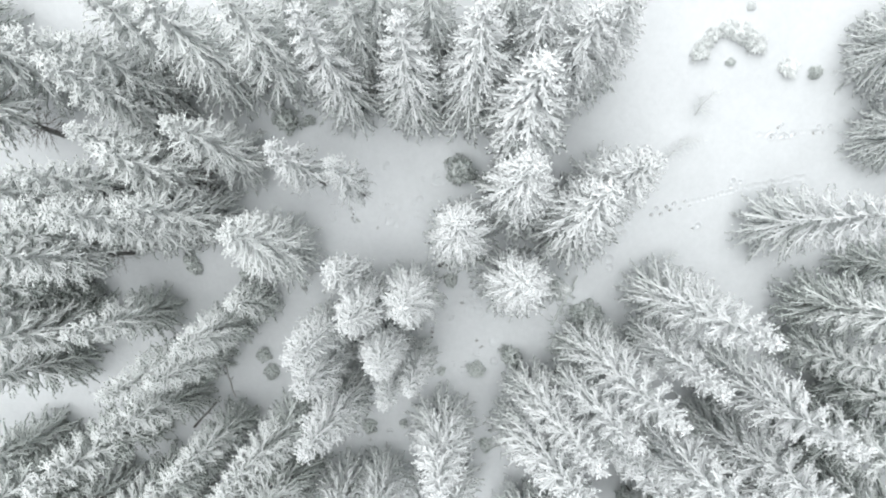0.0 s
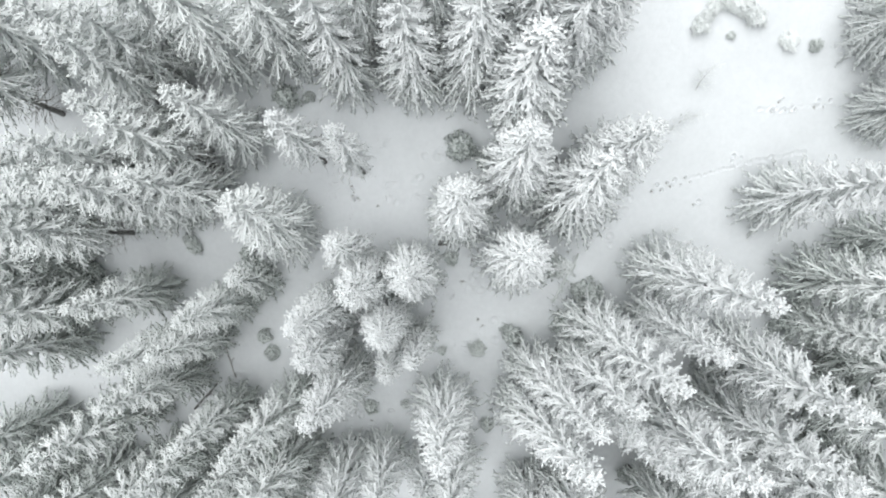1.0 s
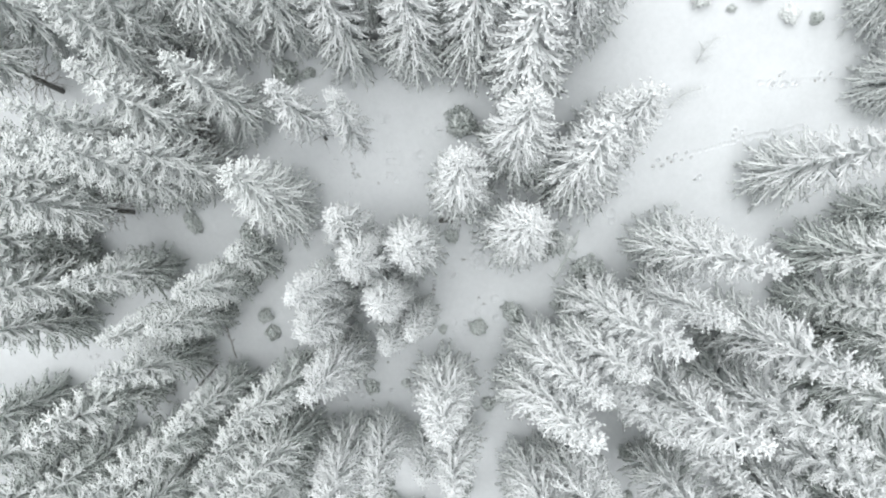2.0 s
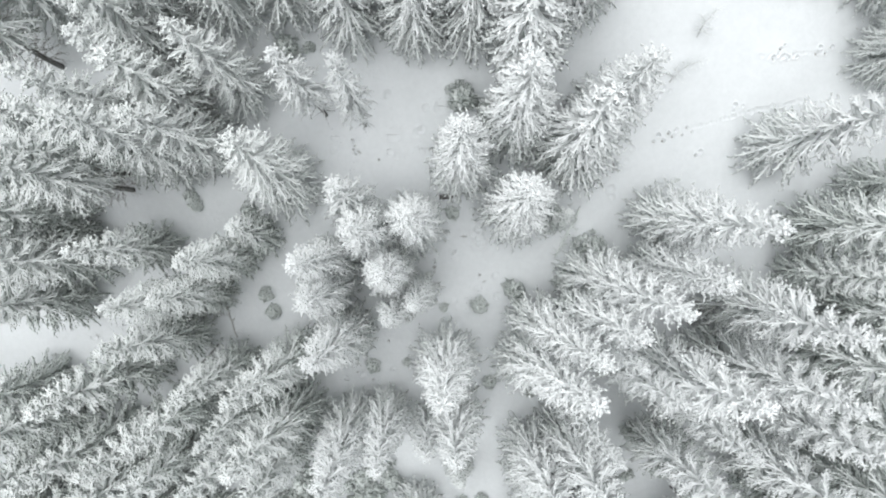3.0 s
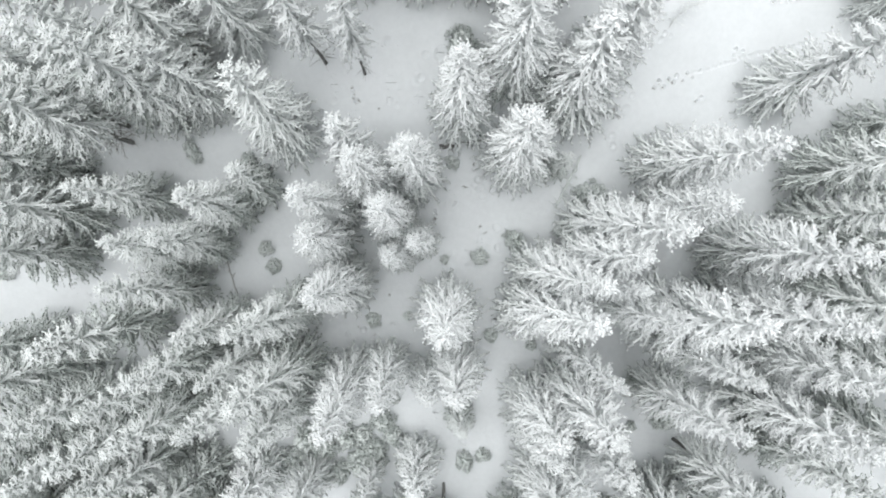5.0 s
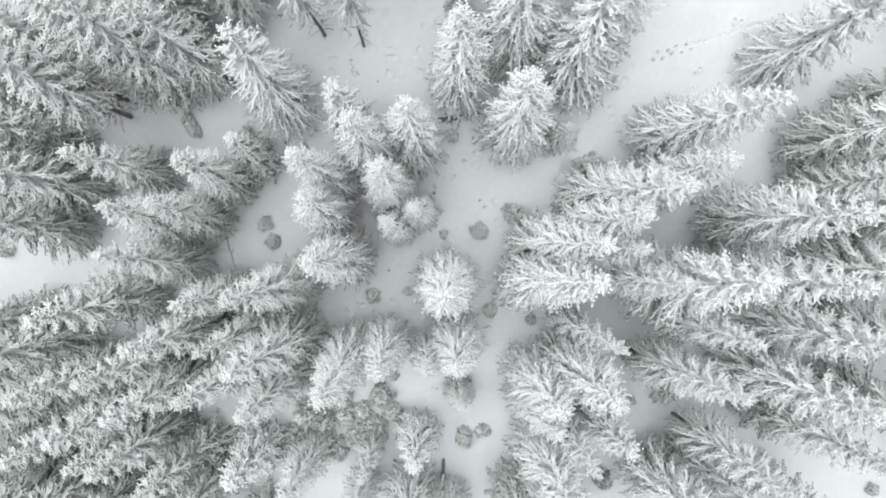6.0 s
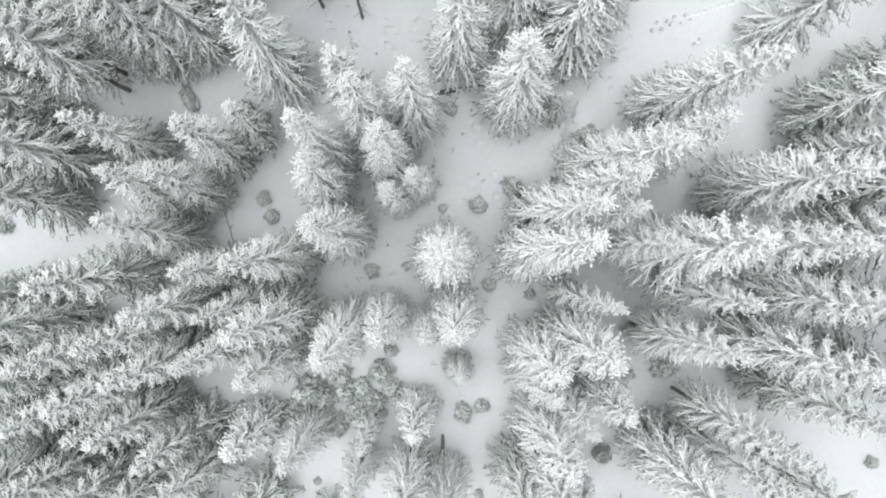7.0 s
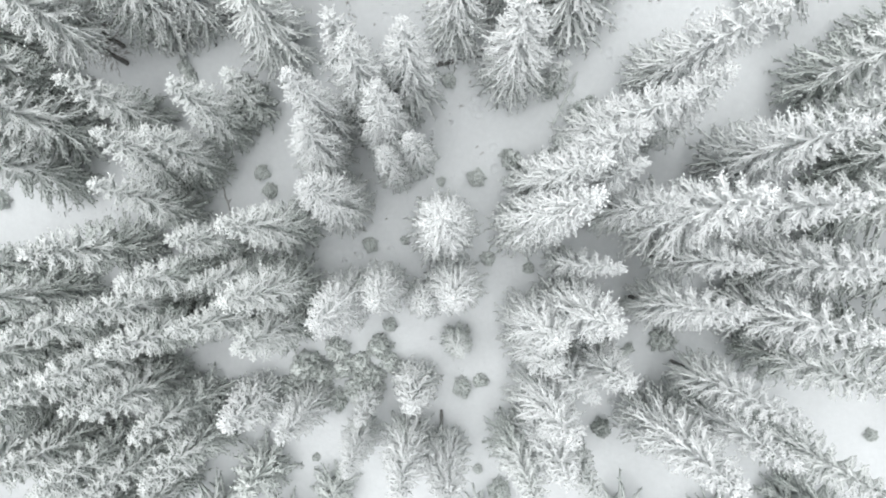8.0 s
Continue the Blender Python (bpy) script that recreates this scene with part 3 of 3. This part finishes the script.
spruce(-13.31, -22.05, 16.2, 2.2, 'L')
spruce(-21.65, -21.92, 17.1, 2.2, 'G')
spruce(-16.42, -20.57, 18.3, 2.0, 'L')
spruce(-13.21, -18.83, 17.7, 2.6, 'L', -0.74, -0.09)
spruce(-15.83, -17.88, 16.0, 1.7, 'L')
spruce(-13.10, -14.36, 17.3, 2.1, 'L', -0.98, -0.42)
spruce(-17.84, -15.07, 14.2, 1.8, 'L')
spruce(-19.97, -17.62, 16.7, 2.1, 'G')
spruce(-23.80, -19.88, 16.3, 2.2, 'L')
spruce(-27.02, -15.85, 15.3, 2.5, 'G', -0.81, -0.92)
spruce(-15.05, 6.85, 13.4, 2.3, 'L', -0.76, 0.21)
spruce(-20.79, 9.70, 13.6, 2.4, 'L')
spruce(-2.30, 11.60, 13.7, 2.4, 'H', -0.27, 1.61)
spruce(5.55, 9.91, 12.6, 2.6, 'BH', 0.48, 1.81, broad=1.2)
spruce(-18.75, 5.38, 14.0, 2.2, 'B', -0.74, 0.54)
spruce(-21.99, 2.16, 17.4, 2.2, 'G')
spruce(-22.33, 4.03, 16.4, 2.2, 'L')
spruce(-2.75, -27.60, 9.5, 1.5, 'H', broad=1.2)
spruce(-12.15, -29.44, 11.6, 1.6, 'H', broad=1.2)
spruce(-16.63, -28.82, 10.6, 1.8, 'H', broad=1.2)
spruce(-22.25, -28.92, 13.8, 2.0, 'G')
spruce(19.37, -25.91, 17.8, 1.9, 'BH')
spruce(6.92, -21.81, 14.7, 2.3, 'H', broad=1.2)
spruce(7.14, -23.90, 12.8, 1.8, 'H', broad=1.2)
spruce(9.41, -17.26, 18.0, 1.2, 'H')
spruce(9.44, -20.55, 17.5, 2.2, 'H', broad=1.2)
spruce(8.65, -25.20, 16.2, 1.2, 'H', broad=1.2)
spruce(-22.27, 11.25, 13.0, 2.3, 'L')
spruce(-19.55, 10.97, 13.0, 2.2, 'L')
spruce(-17.59, 12.67, 14.0, 2.4, 'L')
spruce(-14.70, 12.19, 14.0, 2.9, 'L')
spruce(-10.69, 12.35, 14.0, 2.6, 'L')
spruce(-7.46, 11.98, 14.0, 2.3, 'H', -1.27, 1.42)
spruce(-5.03, 12.88, 13.0, 2.0, 'L')
spruce(2.12, 12.07, 14.0, 2.7, 'H', 0.15, 1.55)
spruce(7.85, 11.56, 14.0, 2.6, 'H')
spruce(9.52, 12.37, 13.0, 2.3, 'H')
spruce(5.61, 13.01, 14.0, 2.3, 'H')
spruce(-8.49, 13.81, 13.0, 2.2, 'L')
spruce(-3.61, 13.75, 13.0, 2.2, 'L')
spruce(-0.64, 13.82, 13.0, 2.2, 'L')
spruce(3.76, 13.77, 13.0, 2.2, 'L')
spruce(-20.06, 6.45, 14.0, 2.0, 'L')
spruce(-29.40, 9.50, 14.5, 2.5, 'B', -0.40, 0.80)
spruce(-25.49, -0.48, 16.0, 2.3, 'B', 0.00, 0.00)
spruce(-25.87, 0.80, 15.0, 2.2, 'B')
spruce(-29.48, -5.94, 15.0, 2.8, 'L')
spruce(-32.00, -9.11, 15.0, 2.5, 'L')
spruce(-35.75, -16.66, 13.0, 2.1, 'G')
spruce(-29.18, -21.24, 16.0, 2.2, 'G')
spruce(-31.14, -25.97, 15.0, 2.2, 'G')
spruce(-21.05, -31.82, 15.0, 2.1, 'G')
spruce(-28.88, -32.55, 15.0, 2.1, 'G')
spruce(-26.23, -33.48, 14.0, 2.0, 'G')
spruce(-3.42, -32.37, 14.5, 2.2, 'H')
spruce(-0.62, -33.28, 11.6, 1.9, 'H')
spruce(-7.36, -31.77, 12.0, 1.6, 'H')
spruce(-6.75, -28.97, 9.0, 1.1, 'H')
spruce(24.47, -17.50, 17.0, 2.4, 'H')
spruce(23.70, -21.30, 17.0, 2.6, 'H')
spruce(25.09, -24.55, 17.0, 2.0, 'L')
spruce(20.03, -28.98, 16.0, 2.0, 'H')
spruce(16.56, -30.19, 17.0, 2.8, 'H')
spruce(25.27, -30.86, 16.0, 2.2, 'L')
spruce(11.71, -24.98, 13.0, 1.9, 'H', broad=1.2)
spruce(7.33, -27.66, 16.0, 2.2, 'H', broad=1.2)
spruce(7.37, -30.58, 15.0, 2.2, 'H', broad=1.2)
spruce(5.42, -32.12, 15.0, 2.2, 'L')
spruce(9.96, -32.78, 12.0, 1.7, 'L')
spruce(0.02, -33.33, 14.0, 1.8, 'H')
spruce(29.6, 13.1, 12.0, 2.8, 'R')
spruce(31.3, 7.8, 12.0, 2.6, 'R')
spruce(24.30, 1.85, 16.0, 2.5, 'H', 0.05, -0.05)
spruce(31.32, -1.18, 13.0, 2.0, 'L')
spruce(27.73, -4.20, 17.0, 2.5, 'L')
spruce(27.09, -7.68, 14.0, 1.8, 'L')
spruce(-21.80, -28.85, 7.0, 2.6, 'D')
spruce(-16.60, -35.39, 7.5, 2.7, 'D')
spruce(18.01, -21.34, 9.0, 1.8, 'D')
spruce(-10.17, -37.44, 6.0, 2.0, 'D')
spruce(-27.75, -27.13, 13.0, 2.0, 'G')
spruce(27.18, -36.86, 6.0, 1.8, 'D')
spruce(0.99, -23.96, 6.0, 1.3, 'YL')
spruce(9.0, -2.9, 5.4, 0.95, 'YL', 0.3, 0.3)
spruce(-27.5, 12.2, 13.5, 2.3, 'L')
spruce(-30.86, -4.22, 14.0, 2.4, 'G')
spruce(-29.0, 3.8, 13.3, 2.1, 'L')
spruce(-33.5, 1.0, 13.9, 2.2, 'G')
spruce(-37.0, -2.0, 13.7, 2.2, 'E')
spruce(-30.5, -2.6, 14.2, 2.3, 'G')
spruce(-35.5, -5.5, 14.9, 2.4, 'G')
spruce(-38.0, -6.5, 15.0, 2.4, 'E')
spruce(-31.5, 14.8, 15.0, 2.6, 'G')
spruce(-35.0, 12.0, 16.3, 2.6, 'E')
spruce(-33.5, -19.0, 16.5, 2.6, 'G')
spruce(-27.0, -24.2, 15.6, 2.5, 'L')
spruce(-35.0, -23.5, 14.8, 2.4, 'G')
spruce(-37.0, -28.5, 14.8, 2.4, 'G')
spruce(-33.0, -32.0, 14.8, 2.4, 'G')
spruce(-34.0, -37.0, 13.9, 2.2, 'G')
spruce(-24.5, -36.5, 13.0, 2.1, 'L')
spruce(-29.5, -38.0, 15.4, 2.5, 'L')
spruce(-20.5, -38.5, 16.1, 2.6, 'E')
spruce(-39.0, -18.0, 15.9, 2.5, 'E')
spruce(-25.0, -27.0, 14.5, 2.3, 'L')
spruce(30.5, -10.2, 16.7, 2.7, 'L')
spruce(33.5, -5.8, 16.7, 2.7, 'E')
spruce(28.5, -13.6, 16.1, 2.6, 'L')
spruce(33.0, -14.0, 14.0, 2.3, 'E')
spruce(29.5, -18.0, 15.8, 2.5, 'L')
spruce(34.0, -19.5, 14.1, 2.3, 'E')
spruce(30.5, -23.0, 15.5, 2.5, 'L')
spruce(35.5, -24.5, 15.1, 2.4, 'E')
spruce(36.5, -0.5, 13.9, 2.2, 'E')
spruce(36.0, 4.0, 14.9, 2.4, 'E')
spruce(36.0, 10.0, 16.3, 2.6, 'E')
spruce(28.0, -36.5, 13.2, 2.1, 'L')
spruce(22.0, -38.0, 14.7, 2.4, 'E')
spruce(14.0, -38.0, 15.8, 2.5, 'E')
spruce(2.5, -39.5, 15.1, 2.4, 'E')
spruce(-14.0, -40.0, 16.9, 2.7, 'E')
spruce(34.5, 15.0, 13.5, 2.2, 'E')
spruce(31.0, -39.0, 14.4, 2.3, 'E')
spruce(-39.0, 4.0, 14.6, 2.3, 'E')
spruce(38.0, -9.0, 13.7, 2.2, 'E')
spruce(38.0, -15.0, 16.5, 2.6, 'E')
spruce(-39.0, -26.0, 14.4, 2.3, 'E')
spruce(-36.5, -32.2, 16.1, 2.6, 'G')
spruce(-41.5, -31.0, 15.4, 2.5, 'E')
spruce(-30.5, -34.8, 16.8, 2.7, 'G')
spruce(-37.0, -34.0, 13.4, 2.2, 'G')
spruce(-40.0, -22.0, 14.4, 2.3, 'E')
# spruces past the edge of view, added for the shade they cast
spruce(-18.0, -45.0, 14.2, 2.3, 'E')
spruce(-3.0, -44.0, 13.9, 2.2, 'E')
spruce(12.0, -44.0, 14.2, 2.3, 'E')
spruce(25.0, -43.5, 15.0, 2.4, 'E')
spruce(-35.0, -43.0, 16.3, 2.6, 'E')
spruce(38.0, -29.0, 15.1, 2.4, 'E')
spruce(6.0, 18.0, 15.3, 2.4, 'E')
spruce(-7.0, 18.5, 13.7, 2.2, 'E')

# unseen spruces added outside the seen ones, to shade the snow at the edges
beyond = random.Random(12)
for side_x, side_y, along_x, along_y, count in ((-44, -48, 0, 6.5, 10), (42, -44, 0, 6.0, 9), (-32, -48, 7.5, 0, 10)):
    for i in range(count):
        spruce(side_x + along_x * i + beyond.uniform(-1.5, 1.5), side_y + along_y * i + beyond.uniform(-1.5, 1.5), beyond.uniform(13, 17), beyond.uniform(2.2, 2.7), 'E')

bush(1.33, 5.85, 1.50, 2.6)
bush(3.20, 5.01, 1.00, 1.6)
bush(11.54, -5.47, 1.70, 2.6)
bush(-11.53, 9.51, 1.30, 1.8)
bush(-9.91, 9.53, 0.60, 0.8)
bush(-20.76, -0.89, 0.85, 1.2)
bush(-16.20, -1.97, 0.85, 1.2)
bush(-15.48, -9.16, 0.80, 1.1)
bush(-14.90, -10.66, 0.95, 1.2)
bush(0.60, -2.48, 0.75, 1.0)
bush(-0.19, -10.33, 0.50, 0.6)
bush(2.77, -10.12, 0.95, 1.2)
bush(5.62, -8.83, 1.20, 2.6)
bush(-6.41, -15.45, 0.85, 1.1)
bush(-3.41, -15.15, 0.55, 0.7)
bush(3.72, -16.86, 0.85, 1.2)
bush(7.15, -17.79, 0.70, 0.9)
bush(17.84, 13.71, 0.95, 0.9, 1)
bush(18.64, 14.72, 0.75, 0.7, 1)
bush(20.31, 14.84, 1.00, 0.9, 1)
bush(21.63, 14.09, 0.95, 0.9, 1)
bush(20.06, 13.07, 0.40, 0.4)
bush(24.14, 12.76, 0.95, 0.6, 1)
bush(26.00, 12.33, 0.65, 0.8)
bush(1.35, -28.16, 1.10, 1.4)
bush(2.95, -27.59, 0.90, 1.1)
bush(-4.97, -22.64, 0.85, 1.2)
bush(4.37, -37.13, 1.30, 2.0)
bush(2.57, -35.59, 0.60, 0.7)
bush(-39.65, -10.85, 1.10, 1.4)
bush(34.73, -32.00, 0.70, 0.9)
bush(-9.77, -24.85, 1.40, 2.0)
bush(-5.94, -24.54, 1.50, 2.0)
bush(-7.64, -25.99, 1.20, 1.6)
bush(-12.61, -26.27, 2.00, 3.0)
bush(-7.71, -28.34, 1.90, 3.0)
bush(-12.14, -34.99, 0.50, 0.6)
bush(18.04, -24.01, 1.40, 2.2)
bush(15.48, -24.73, 0.60, 0.8)
bush(-20.44, -1.56, 0.80, 1.0)
bush(15.55, -21.05, 1.00, 1.8)
bush(15.15, -25.10, 0.60, 0.7)
bush(-19.66, -17.60, 1.20, 2.0)
bush(20.89, 16.47, 0.40, 0.4, 1)
bush(19.46, 15.05, 0.75, 0.8, 1)
bush(21.04, 14.50, 0.90, 0.9, 1)
bush(18.13, 14.19, 0.70, 0.8, 1)
bush(-11.33, -27.05, 1.70, 2.4)
bush(-9.10, -26.41, 1.50, 2.0)
bush(-6.65, -27.44, 1.60, 2.2)
bush(-4.96, -25.98, 1.10, 1.5)
bush(-14.04, -28.39, 1.50, 2.2)
bush(-9.84, -29.41, 1.30, 1.8)
bush(13.08, -31.63, 1.00, 2.2)
bush(10.01, -7.91, 1.50, 2.4)

fallen_log(-22.6, -16.2, -20.2, -13.6, 0.12, "dark fallen log lying in the snow beside spruces")
fallen_log(-18.5, -13.1, -19.1, -10.1, 0.06, "thin fallen stem with broken twigs on the snow", LITTER)
fallen_log(-0.6, -33.2, -0.5, -30.2, 0.20, "dark bare log lying on open snow")
fallen_log(10.8, -2.2, 8.9, -6.3, 0.09, "long dead stem furred with frost, resting on snow", THIN, 44)
fallen_log(-0.5, -1.15, 3.4, -0.85, 0.06, "thin dark fallen stem beside a bush in the snow", BARK, 3)
fallen_log(-0.4, -1.3, 1.1, -1.2, 0.15, "short dark broken log beside a small bush")
sapling(18.3, 9.60, 0.7, 1.2, 2.6, 1, "bare twiggy sapling frosted white in open snow")
sapling(16.6, 6.50, 2.3, 1.2, 2.2, 2, "bent bare sapling leaning over open snow")
sapling(16.9, -1.20, 0.9, 0.8, 2.4, 3, "dark bare twiggy sapling beside a spruce")

for i, (x, y, size) in enumerate(((-7.2, 3.20, 0.35), (-6.6, 2.20, 0.3), (-5.2, 1.70, 0.3), (-0.9, -6.90, 0.4), (-0.9, -7.40, 0.4), (2.8, -7.60, 0.45),
                                  (-4.9, -13.30, 0.4), (-6.4, -16.90, 0.45), (13.2, 0.60, 0.5), (1.1, 5.80, 0.3), 
                                  (10.0, -2.00, 0.5), (3.2, -8.20, 0.4), (-31.5, -13.00, 0.5), (0.3, 5.40, 0.3), (-7.8, -16.20, 0.35), (1.5, -4.40, 0.5), (2.3, -2.70, 0.4))):
    grass_tuft(x, y, size, i)
darken_prints()
